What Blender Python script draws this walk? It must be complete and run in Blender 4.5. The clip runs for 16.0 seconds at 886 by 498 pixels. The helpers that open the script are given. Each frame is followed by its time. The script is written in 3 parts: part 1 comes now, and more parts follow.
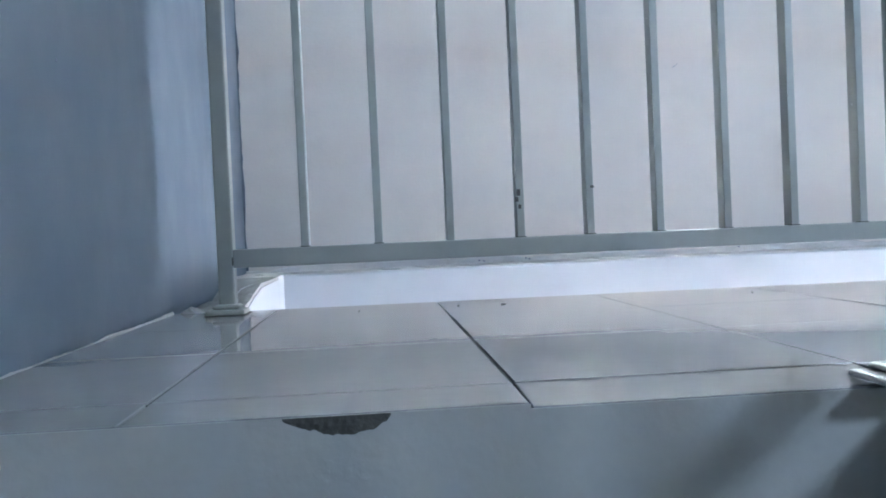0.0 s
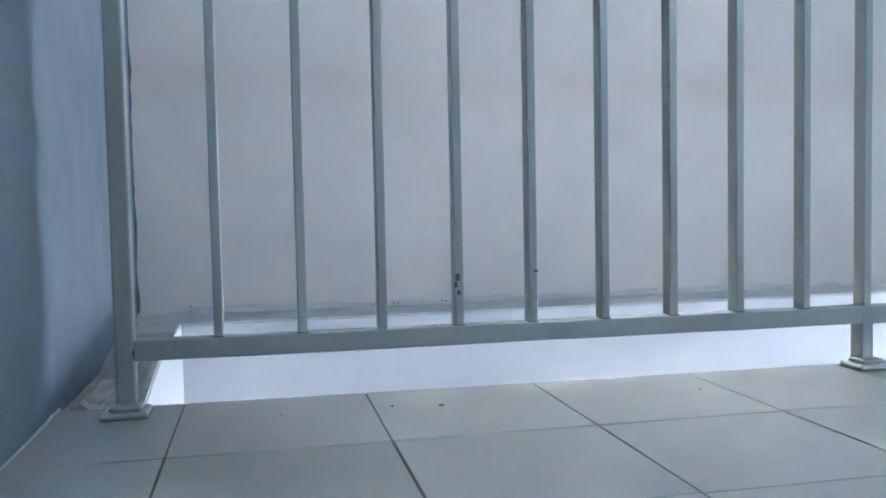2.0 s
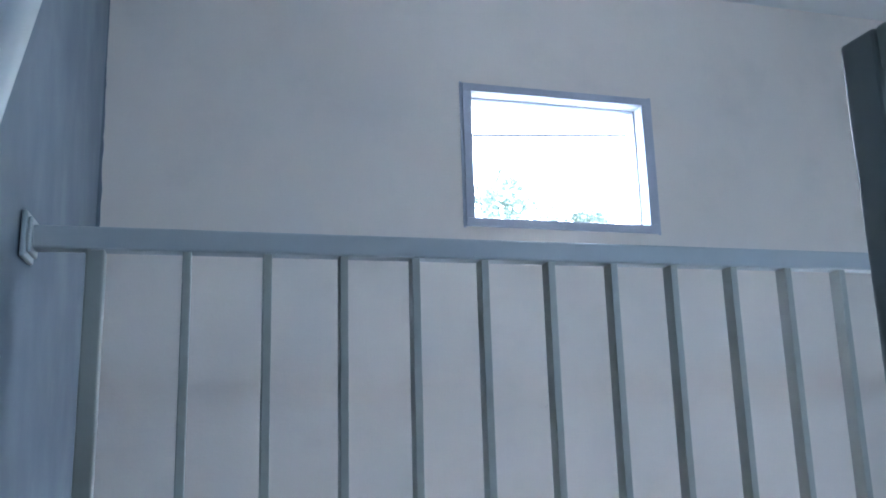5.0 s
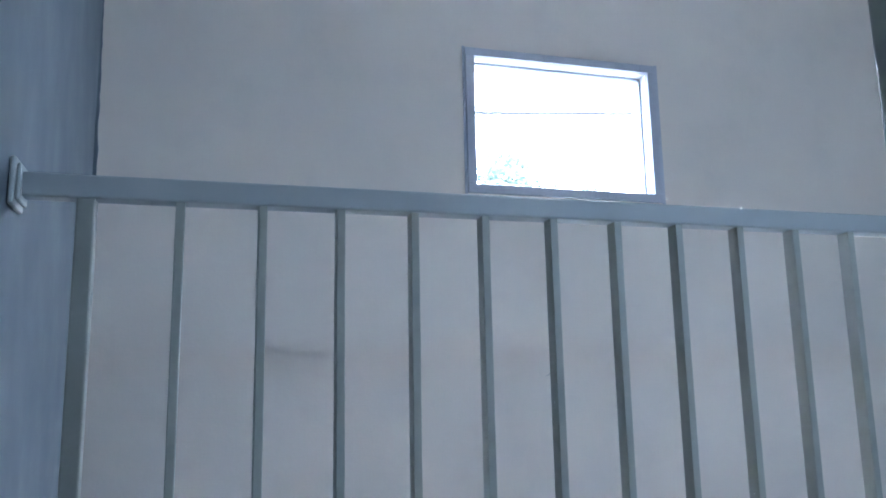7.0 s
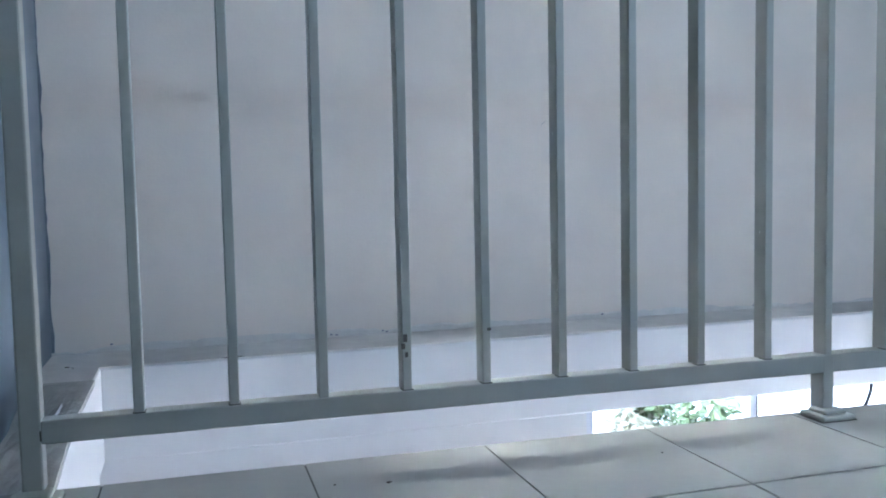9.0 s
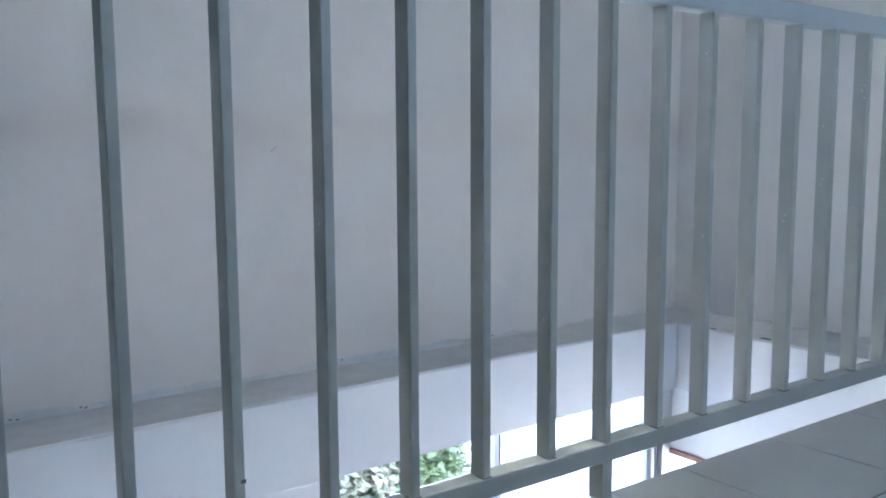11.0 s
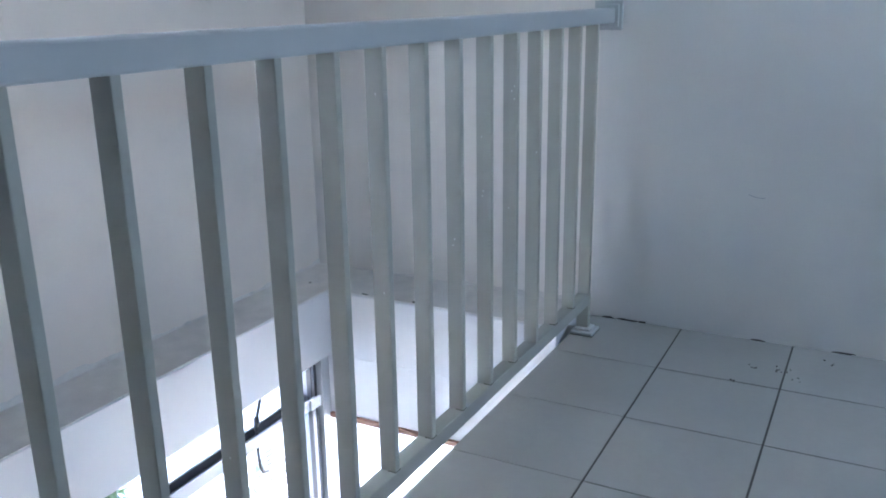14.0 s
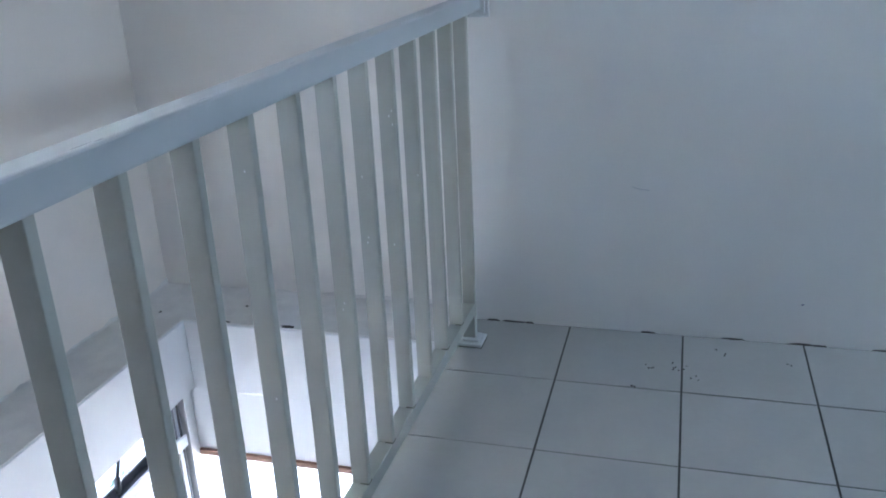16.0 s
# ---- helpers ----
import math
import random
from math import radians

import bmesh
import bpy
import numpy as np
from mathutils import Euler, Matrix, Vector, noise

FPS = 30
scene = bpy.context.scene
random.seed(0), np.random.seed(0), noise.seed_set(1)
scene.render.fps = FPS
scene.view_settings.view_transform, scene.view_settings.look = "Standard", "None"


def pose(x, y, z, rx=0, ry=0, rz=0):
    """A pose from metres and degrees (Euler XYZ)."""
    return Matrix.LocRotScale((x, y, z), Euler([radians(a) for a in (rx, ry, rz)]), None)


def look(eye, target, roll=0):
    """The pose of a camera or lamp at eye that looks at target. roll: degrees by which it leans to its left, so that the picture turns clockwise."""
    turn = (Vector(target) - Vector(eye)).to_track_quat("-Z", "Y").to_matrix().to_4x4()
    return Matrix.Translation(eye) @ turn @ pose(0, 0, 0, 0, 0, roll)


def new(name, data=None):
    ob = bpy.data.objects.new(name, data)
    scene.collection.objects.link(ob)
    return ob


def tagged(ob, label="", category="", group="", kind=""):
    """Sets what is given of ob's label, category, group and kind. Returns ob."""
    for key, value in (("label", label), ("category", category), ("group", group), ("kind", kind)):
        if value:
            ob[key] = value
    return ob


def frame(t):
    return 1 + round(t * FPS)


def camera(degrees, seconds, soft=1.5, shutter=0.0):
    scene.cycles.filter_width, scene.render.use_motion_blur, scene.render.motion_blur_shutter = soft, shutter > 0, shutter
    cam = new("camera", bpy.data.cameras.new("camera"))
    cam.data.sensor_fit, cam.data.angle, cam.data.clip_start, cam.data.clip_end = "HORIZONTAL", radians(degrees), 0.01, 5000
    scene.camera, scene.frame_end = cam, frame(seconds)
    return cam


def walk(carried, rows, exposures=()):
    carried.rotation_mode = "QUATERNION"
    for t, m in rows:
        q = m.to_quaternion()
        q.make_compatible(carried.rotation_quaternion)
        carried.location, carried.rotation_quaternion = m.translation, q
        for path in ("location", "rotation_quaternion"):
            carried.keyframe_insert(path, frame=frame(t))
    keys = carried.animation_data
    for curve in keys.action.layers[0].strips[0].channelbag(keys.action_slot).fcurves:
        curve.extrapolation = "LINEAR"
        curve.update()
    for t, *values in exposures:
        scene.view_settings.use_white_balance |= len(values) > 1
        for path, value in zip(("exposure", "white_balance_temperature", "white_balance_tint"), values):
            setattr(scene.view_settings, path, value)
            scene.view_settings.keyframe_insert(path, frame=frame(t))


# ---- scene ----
cam = camera(54.8, 16.0, 1.8)
PATH = [
    (0, (0.37, -2.198, 0.173), (0.523, -0.204, 0.141), -2.5),
    (0.5, (0.355, -2.166, 0.264), (0.678, -0.194, 0.207), -3.4),
    (1, (0.313, -2.142, 0.315), (0.707, -0.182, 0.247), -3.1),
    (1.5, (0.293, -2.093, 0.376), (0.712, -0.139, 0.289), -2.1),
    (2, (0.287, -1.978, 0.444), (0.704, -0.025, 0.339), -1.1),
    (2.5, (0.272, -1.829, 0.494), (0.682, 0.119, 0.308), -0.8),
    (3, (0.266, -1.811, 0.59), (0.719, 0.124, 0.362), -0.5),
    (3.5, (0.246, -1.916, 0.636), (0.754, 0.007, 0.424), 0.0),
    (4, (0.224, -2.014, 0.697), (0.789, -0.098, 0.599), 0.2),
    (4.5, (0.222, -2.06, 0.663), (0.772, -0.151, 0.895), -0.8),
    (5, (0.217, -2.068, 0.742), (0.765, -0.191, 1.162), -1.6),
    (5.2, (0.215, -2.074, 0.765), (0.762, -0.213, 1.253), -1.7),
    (7.3, (0.255, -2.004, 0.68), (0.799, -0.105, 0.997), -0.8),
    (7.5, (0.268, -2.001, 0.68), (0.817, -0.084, 0.835), -0.5),
    (8, (0.273, -1.964, 0.609), (0.851, -0.05, 0.553), -1.1),
    (8.5, (0.29, -1.911, 0.57), (0.86, 0.003, 0.456), -1.2),
    (8.7, (0.295, -1.867, 0.573), (0.859, 0.047, 0.443), -1.2),
    (10.8, (0.335, -1.453, 0.815), (1.376, 0.244, 0.616), -0.1),
    (11, (0.365, -1.375, 0.842), (1.548, 0.221, 0.609), -0.3),
    (11.5, (0.418, -1.258, 0.962), (1.816, 0.139, 0.657), -1.8),
    (12, (0.449, -1.256, 1.055), (1.901, 0.078, 0.716), -3.0),
    (12.5, (0.496, -1.211, 1.08), (1.975, 0.093, 0.745), -3.6),
    (13, (0.517, -1.109, 1.14), (2.035, 0.138, 0.764), -4.1),
    (13.5, (0.503, -1.092, 1.228), (2.111, -0.025, 0.703), -1.1),
    (14, (0.583, -1.02, 1.265), (2.286, -0.136, 0.703), -0.9),
    (14.5, (0.716, -0.905, 1.327), (2.452, -0.098, 0.749), -4.0),
    (15, (0.78, -0.869, 1.41), (2.517, -0.096, 0.789), -4.7),
    (15.5, (0.814, -0.865, 1.466), (2.547, -0.147, 0.774), -4.1),
    (16, (0.884, -0.764, 1.465), (2.674, -0.243, 0.742), -2.6),
]
EXPOSURES = [(0.0, 5.70, 5370, 6), (0.5, 5.60, 5320, 6), (1.5, 5.50, 5270, 4), (2.5, 5.40, 5220, 4), (3.5, 5.30, 5170, 3), (5.0, 5.00, 5120, 5), (7.5, 5.00, 5170, 5),
             (8.0, 5.10, 5270, 5), (8.5, 5.25, 5320, 5), (11.0, 5.05, 5320, 5), (13.5, 5.05, 5400, 7), (15.0, 5.20, 5450, 7), (16.0, 5.10, 5450, 6)]
walk(cam, [(t, look(eye, target, roll)) for t, eye, target, roll in PATH], EXPOSURES)

# ---- world, sun, large lights ----
world = bpy.data.worlds.new("sky")
scene.world = world
world.use_nodes = True
wn, wl = world.node_tree.nodes, world.node_tree.links
sky = wn.new("ShaderNodeTexSky")
sky.sky_type = "NISHITA"
sky.sun_disc = False
sky.sun_elevation = radians(58)
sky.sun_rotation = radians(25)
sky.dust_density = 6.0
wn["Background"].inputs["Strength"].default_value = 0.15
wl.new(sky.outputs["Color"], wn["Background"].inputs["Color"])

sun = new("sun", bpy.data.lights.new("sun", "SUN"))
sun.data.energy = 0.5
sun.data.angle = radians(10)
sun.data.color = (1.0, 0.95, 0.88)
sun.matrix_world = look((4.23, 9.06, 16.0), (0, 0, 0))

# daylight in the rear window's opening, behind the walker
rear = new("rear_window_light", bpy.data.lights.new("rear_window_light", "AREA"))
rear.data.shape, rear.data.size, rear.data.size_y = "RECTANGLE", 0.7, 0.42
rear.data.energy = 1.25
rear.data.color = (0.76, 0.88, 1.0)
rear.matrix_world = look((3.2, -4.45, 2.09), (3.0, 0, -2.6))

# ---- plan ----
XL, XR = -0.165, 3.81          # side walls
YB = 1.33                      # upper back wall
VX0, VX1, VY0, VY1 = 0.014, 3.491, 0.005, 1.06   # edges of the void
LEDGE = 0.047                  # top of the ledge round the void
BEAM = -0.255                  # underside of the beams
CEIL = 2.834
YF = -1.33                     # top edge of the stairs
XN = 0.939                     # stair guard
YR = -4.5                      # rear wall
ZL = -2.85                     # lower floor
TILE = 0.4113

# ---- materials ----


def mat(name, color, rough=0.6, metal=0.0, var=0.06, scale=6.0, fine=60.0, bump=0.1, stain=None, stain_amt=0.0, island=0.0, streak=0.0, coat=0.0):
    """A painted, plastered or cast surface: two scales of tone, a fine bump, and stains of their own shape."""
    m = bpy.data.materials.new(name)
    m.use_nodes = True
    n, l = m.node_tree.nodes, m.node_tree.links
    b = n["Principled BSDF"]
    co = n.new("ShaderNodeTexCoord")
    geo = n.new("ShaderNodeNewGeometry")
    src = geo.outputs["Position"]
    big = n.new("ShaderNodeTexNoise")
    big.inputs["Scale"].default_value = scale
    big.inputs["Detail"].default_value = 5
    small = n.new("ShaderNodeTexNoise")
    small.inputs["Scale"].default_value = fine
    small.inputs["Detail"].default_value = 4
    if streak:
        mp = n.new("ShaderNodeMapping")
        mp.inputs["Scale"].default_value = (1, 1, streak)
        l.new(src, mp.inputs["Vector"])
        l.new(mp.outputs["Vector"], big.inputs["Vector"])
    else:
        l.new(src, big.inputs["Vector"])
    l.new(src, small.inputs["Vector"])
    mixn = n.new("ShaderNodeMath")
    mixn.operation = "MULTIPLY_ADD"
    l.new(small.outputs["Fac"], mixn.inputs[0])
    mixn.inputs[1].default_value = 0.35
    l.new(big.outputs["Fac"], mixn.inputs[2])
    ramp = n.new("ShaderNodeMapRange")
    ramp.inputs["From Min"].default_value = 0.4
    ramp.inputs["From Max"].default_value = 0.95
    ramp.inputs["To Min"].default_value = 1 - var
    ramp.inputs["To Max"].default_value = 1 + var
    l.new(mixn.outputs[0], ramp.inputs["Value"])
    base = n.new("ShaderNodeVectorMath")
    base.operation = "SCALE"
    base.inputs[0].default_value = color
    last = ramp.outputs["Result"]
    if island:
        info = n.new("ShaderNodeObjectInfo")
        r2 = n.new("ShaderNodeMapRange")
        r2.inputs["To Min"].default_value = 1 - island
        r2.inputs["To Max"].default_value = 1 + island
        l.new(info.outputs["Random"], r2.inputs["Value"])
        mu = n.new("ShaderNodeMath")
        mu.operation = "MULTIPLY"
        l.new(last, mu.inputs[0])
        l.new(r2.outputs["Result"], mu.inputs[1])
        last = mu.outputs[0]
    l.new(last, base.inputs["Scale"])
    out = base.outputs["Vector"]
    if stain:
        sn = n.new("ShaderNodeTexNoise")
        sn.inputs["Scale"].default_value = 2.3
        sn.inputs["Detail"].default_value = 8
        sn.inputs["Roughness"].default_value = 0.65
        l.new(src, sn.inputs["Vector"])
        sr = n.new("ShaderNodeMapRange")
        sr.inputs["From Min"].default_value = 0.52
        sr.inputs["From Max"].default_value = 0.75
        sr.inputs["To Max"].default_value = stain_amt
        l.new(sn.outputs["Fac"], sr.inputs["Value"])
        mx = n.new("ShaderNodeMix")
        mx.data_type = "RGBA"
        l.new(sr.outputs["Result"], mx.inputs[0])
        l.new(out, mx.inputs[6])
        mx.inputs[7].default_value = (*stain, 1)
        out = mx.outputs[2]
    l.new(out, b.inputs["Base Color"])
    rr = n.new("ShaderNodeMapRange")
    rr.inputs["From Min"].default_value = 0.3
    rr.inputs["From Max"].default_value = 0.7
    rr.inputs["To Min"].default_value = max(0.02, rough * 0.8)
    rr.inputs["To Max"].default_value = min(1, rough * 1.2)
    l.new(big.outputs["Fac"], rr.inputs["Value"])
    l.new(rr.outputs["Result"], b.inputs["Roughness"])
    b.inputs["Metallic"].default_value = metal
    b.inputs["Coat Weight"].default_value = coat
    if bump:
        bp = n.new("ShaderNodeBump")
        bp.inputs["Strength"].default_value = bump
        bp.inputs["Distance"].default_value = 0.004
        l.new(mixn.outputs[0], bp.inputs["Height"])
        l.new(bp.outputs["Normal"], b.inputs["Normal"])
    return m


M_CREAM = mat("cream_wall_paint", (0.78, 0.713, 0.655), 0.75, var=0.03, scale=2.5, fine=90, bump=0.25, stain=(0.55, 0.53, 0.50), stain_amt=0.28)
M_WHITE = mat("white_wall_paint", (0.76, 0.745, 0.72), 0.7, var=0.03, scale=2.0, fine=90, bump=0.25, stain=(0.58, 0.57, 0.56), stain_amt=0.12)
# side wall's white with the window's light put into a lighter, warmer tone
M_END = mat("lit_end_wall_paint", (0.81, 0.775, 0.735), 0.72, var=0.03, scale=2.2, fine=90, bump=0.25, stain=(0.58, 0.565, 0.55), stain_amt=0.15)
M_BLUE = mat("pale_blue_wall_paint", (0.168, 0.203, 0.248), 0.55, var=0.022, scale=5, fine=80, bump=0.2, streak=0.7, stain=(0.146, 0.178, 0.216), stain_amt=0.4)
M_CEIL = mat("ceiling_paint", (0.80, 0.80, 0.80), 0.8, var=0.02, scale=1.5, bump=0.1)
M_BEAM = mat("white_beam_plaster", (0.63, 0.63, 0.65), 0.6, var=0.03, scale=3, bump=0.15)
M_CEMENT = mat("dirty_plaster", (0.68, 0.655, 0.63), 0.85, var=0.10, scale=14, fine=120, bump=0.8)
M_MORTAR = mat("rough_grey_mortar", (0.40, 0.39, 0.375), 0.9, var=0.14, scale=20, fine=150, bump=0.9)
M_PATCH = mat("bare_mortar", (0.13, 0.12, 0.105), 0.95, var=0.25, scale=30, fine=200, bump=1.0)
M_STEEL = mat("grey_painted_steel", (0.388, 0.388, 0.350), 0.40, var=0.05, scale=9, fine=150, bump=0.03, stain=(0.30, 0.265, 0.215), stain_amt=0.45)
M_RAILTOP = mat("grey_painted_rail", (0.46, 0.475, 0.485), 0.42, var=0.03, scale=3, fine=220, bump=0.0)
# railing steel made paler, standing in for window light on the flanges
M_FLANGE = mat("lit_painted_steel", (0.54, 0.56, 0.56), 0.45, var=0.04, scale=9, fine=150, bump=0.0)
M_WELD = mat("grimy_weld", (0.13, 0.125, 0.11), 0.7, var=0.4, scale=60, bump=0.6)
M_RUBBED = mat("rubbed_rail_paint", (0.30, 0.32, 0.35), 0.5, var=0.2, scale=60, bump=0.0)
M_SCRATCH = mat("bare_scratched_steel", (0.09, 0.08, 0.07), 0.6, var=0.3, scale=60, bump=0.5)
M_TILE = mat("white_glazed_tile", (0.385, 0.38, 0.362), 0.075, var=0.05, scale=3.0, fine=40, bump=0.0, island=0.035, coat=0.06, stain=(0.42, 0.42, 0.40), stain_amt=0.3)
# lower floor darkened well below pale tile to hold back bounced light
M_LOWER = mat("dimmed_lower_floor", (0.16, 0.158, 0.15), 0.42, var=0.03, scale=3, bump=0.02)
M_RISER = mat("soiled_white_plaster", (0.62, 0.60, 0.56), 0.8, var=0.06, scale=7, fine=70, bump=0.5, stain=(0.42, 0.39, 0.34), stain_amt=0.55)
M_GROUT = mat("dark_grout", (0.06, 0.06, 0.055), 0.9, var=0.3, scale=30, bump=0.6, stain=(0.18, 0.18, 0.165), stain_amt=0.3)
M_SEAL_SHADE = mat("rubber_seal_and_channel_shade", (0.07, 0.07, 0.08), 0.6, var=0.2, scale=40, bump=0.1)
M_ALU = mat("aluminium_frame", (0.26, 0.27, 0.31), 0.45, metal=0.15, var=0.05, scale=12, bump=0.05)
M_FRAME = mat("lilac_grey_window_frame", (0.45, 0.47, 0.55), 0.5, var=0.06, scale=14, bump=0.1)
M_TRANSOM = mat("grey_lilac_aluminium", (0.37, 0.39, 0.44), 0.5, metal=0.1, var=0.05, scale=12, bump=0.03)
M_FRAMEL = mat("pale_lilac_aluminium", (0.60, 0.62, 0.70), 0.45, metal=0.1, var=0.04, scale=12, bump=0.03)
M_FRAMEW = mat("white_sash", (0.78, 0.79, 0.80), 0.45, var=0.03, scale=14, bump=0.05)
M_BROWN = mat("brown_timber", (0.26, 0.13, 0.085), 0.55, var=0.2, scale=18, bump=0.3)
M_HAND = mat("white_gloss_handrail", (0.72, 0.73, 0.72), 0.42, var=0.03, scale=10, bump=0.05)
M_RUBBER = mat("black_cable_sheath", (0.018, 0.018, 0.02), 0.45, var=0.1, scale=40, bump=0.05)
M_PLASTIC = mat("white_plastic", (0.75, 0.76, 0.78), 0.42, var=0.03, scale=20, bump=0.02)
M_INK = mat("grey_ink", (0.22, 0.23, 0.30), 0.6, var=0.1, scale=40, bump=0)
# white wall paint toned down so less light bounces into the glazing
M_GARDEN = mat("dimmed_weathered_wall_paint", (0.58, 0.57, 0.55), 0.8, var=0.05, scale=1.5, fine=60, bump=0.3, stain=(0.45, 0.44, 0.41), stain_amt=0.3)
M_GROUND = mat("pale_concrete_ground", (0.37, 0.36, 0.345), 0.9, var=0.12, scale=1.2, fine=25, bump=0.4)
M_TREELEAF = mat("dark_tree_leaf", (0.09, 0.125, 0.085), 0.5, var=0.3, scale=5, fine=30, bump=0.1)
M_LEAF = mat("green_leaf", (0.11, 0.155, 0.075), 0.5, var=0.25, scale=5, fine=30, bump=0.1)
M_LEAF2 = mat("pale_dry_leaf", (0.20, 0.21, 0.155), 0.6, var=0.3, scale=5, fine=30, bump=0.1)
M_PINK = mat("pink_petal", (0.62, 0.26, 0.33), 0.5, var=0.2, scale=20, bump=0.05)
M_LILAC = mat("pale_lilac_petal", (0.55, 0.45, 0.55), 0.5, var=0.15, scale=20, bump=0.05)
M_BARK = mat("grey_bark", (0.17, 0.14, 0.11), 0.9, var=0.3, scale=12, bump=0.8)
M_DEBRIS = mat("dark_debris", (0.05, 0.045, 0.04), 0.9, var=0.3, scale=80, bump=0.5)


def glass_material():
    m = bpy.data.materials.new("clear_glass")
    m.use_nodes = True
    b = m.node_tree.nodes["Principled BSDF"]
    b.inputs["Base Color"].default_value = (0.97, 0.99, 0.99, 1)
    b.inputs["Transmission Weight"].default_value = 1
    b.inputs["Roughness"].default_value = 0.0
    b.inputs["IOR"].default_value = 1.45
    return m


M_GLASS = glass_material()

# ---- mesh helpers ----


def box(bm, lo, hi, bevel=0.0, segs=2):
    """A box between two corners, with rounded edges if a bevel is given."""
    c = [(a + b) / 2 for a, b in zip(lo, hi)]
    d = [abs(b - a) for a, b in zip(lo, hi)]
    r = bmesh.ops.create_cube(bm, size=1, matrix=Matrix.Translation(c) @ Matrix.Diagonal((*d, 1)))
    if bevel:
        es = list({e for v in r["verts"] for e in v.link_edges})
        bmesh.ops.bevel(bm, geom=es, offset=bevel, segments=segs, affect="EDGES", profile=0.5)
    return bm


def boxes(*items, bevel=0.0):
    bm = bmesh.new()
    for lo, hi in items:
        box(bm, lo, hi, bevel)
    return bm


def mesh_of(name, bm, material, smooth=False):
    me = bpy.data.meshes.new(name)
    bm.normal_update()
    bm.to_mesh(me)
    bm.free()
    me.materials.append(material)
    if smooth:
        for p in me.polygons:
            p.use_smooth = True
    return me


def put(name, bm, material, label="", category="", kind="", group="", smooth=False):
    ob = new(name, mesh_of(name, bm, material, smooth))
    return tagged(ob, label, category, group, kind)


def part(name, bm, material, parent, label="", smooth=False):
    ob = new(name, mesh_of(name, bm, material, smooth))
    ob.parent = parent
    if label:
        ob["label"] = label
    return ob


def piece(name, me, parent, at, label=""):
    """Another object on a shared mesh, as a part of parent."""
    ob = new(name, me)
    ob.parent = parent
    ob.location = at
    if label:
        ob["label"] = label
    return ob


def empty(name, at=(0, 0, 0), label="", category="", kind="", group=""):
    ob = new(name)
    ob.location = at
    ob.empty_display_size = 0.1
    return tagged(ob, label, category, group, kind)


def tube(bm, pts, radius, sides=8):
    """A round tube along a line of points."""
    rings = []
    pts = [Vector(p) for p in pts]
    for i, p in enumerate(pts):
        d = (pts[min(i + 1, len(pts) - 1)] - pts[max(i - 1, 0)]).normalized()
        a = d.orthogonal().normalized() if i == 0 else (rings[-1][1] - d * rings[-1][1].dot(d)).normalized()
        b = d.cross(a)
        r = radius[i] if isinstance(radius, (list, tuple)) else radius
        vs = [bm.verts.new(p + (a * math.cos(2 * math.pi * k / sides) + b * math.sin(2 * math.pi * k / sides)) * r) for k in range(sides)]
        rings.append((vs, a))
    for (u, _), (v, _) in zip(rings, rings[1:]):
        for k in range(sides):
            bm.faces.new((u[k], u[(k + 1) % sides], v[(k + 1) % sides], v[k]))
    bm.faces.new(list(reversed(rings[0][0])))
    bm.faces.new(rings[-1][0])
    return bm


def ragged_strip(bm, p0, p1, out, h0, h1, depth, steps, seed):
    """A thin strip of rough plaster from p0 to p1 whose height wanders between h0 and h1."""
    rnd = random.Random(seed)
    p0, p1, out = Vector(p0), Vector(p1), Vector(out)
    prev = None
    h = (h0 + h1) / 2
    for i in range(steps + 1):
        p = p0.lerp(p1, i / steps)
        h = min(h1, max(h0, h + rnd.uniform(-1, 1) * (h1 - h0) * 0.35))
        d = depth * rnd.uniform(0.7, 1.2)
        cur = [bm.verts.new(p), bm.verts.new(p + out * d), bm.verts.new(p + out * d * 0.6 + Vector((0, 0, h * 0.8))), bm.verts.new(p + Vector((0, 0, h)))]
        if prev:
            for k in range(4):
                bm.faces.new((prev[k], cur[k], cur[(k + 1) % 4], prev[(k + 1) % 4]))
        else:
            bm.faces.new(cur)
        prev = cur
    bm.faces.new(list(reversed(prev)))
    bmesh.ops.recalc_face_normals(bm, faces=bm.faces)
    return bm


def blot(bm, centre, ux, uy, up, size, rise, seed, n=14):
    """A flat lump with a ragged outline."""
    rnd = random.Random(seed)
    c, ux, uy, up = Vector(centre), Vector(ux), Vector(uy), Vector(up)
    low, top = [], []
    for k in range(n):
        a = 2 * math.pi * k / n
        r = rnd.uniform(0.65, 1.15)
        p = c + ux * math.cos(a) * r * size[0] + uy * math.sin(a) * r * size[1]
        low.append(bm.verts.new(p))
        top.append(bm.verts.new(c + (p - c) * 0.8 + up * rise * rnd.uniform(0.6, 1.2)))
    for k in range(n):
        j = (k + 1) % n
        bm.faces.new((low[k], low[j], top[j], top[k]))
    bm.faces.new(top)
    bm.faces.new(list(reversed(low)))
    bmesh.ops.recalc_face_normals(bm, faces=bm.faces)
    return bm


def prism(bm, pts, z0, z1):
    """An upright block over a polygon of plan points."""
    lo = [bm.verts.new((x, y, z0)) for x, y in pts]
    hi = [bm.verts.new((x, y, z1)) for x, y in pts]
    n = len(pts)
    for k in range(n):
        bm.faces.new((lo[k], lo[(k + 1) % n], hi[(k + 1) % n], hi[k]))
    bm.faces.new(hi)
    bm.faces.new(list(reversed(lo)))
    bmesh.ops.recalc_face_normals(bm, faces=bm.faces)
    return bm


def edge_y(x):
    """The floor's edge at the void, which runs a little askew to the joints."""
    return 0.037 - 0.0160 * x


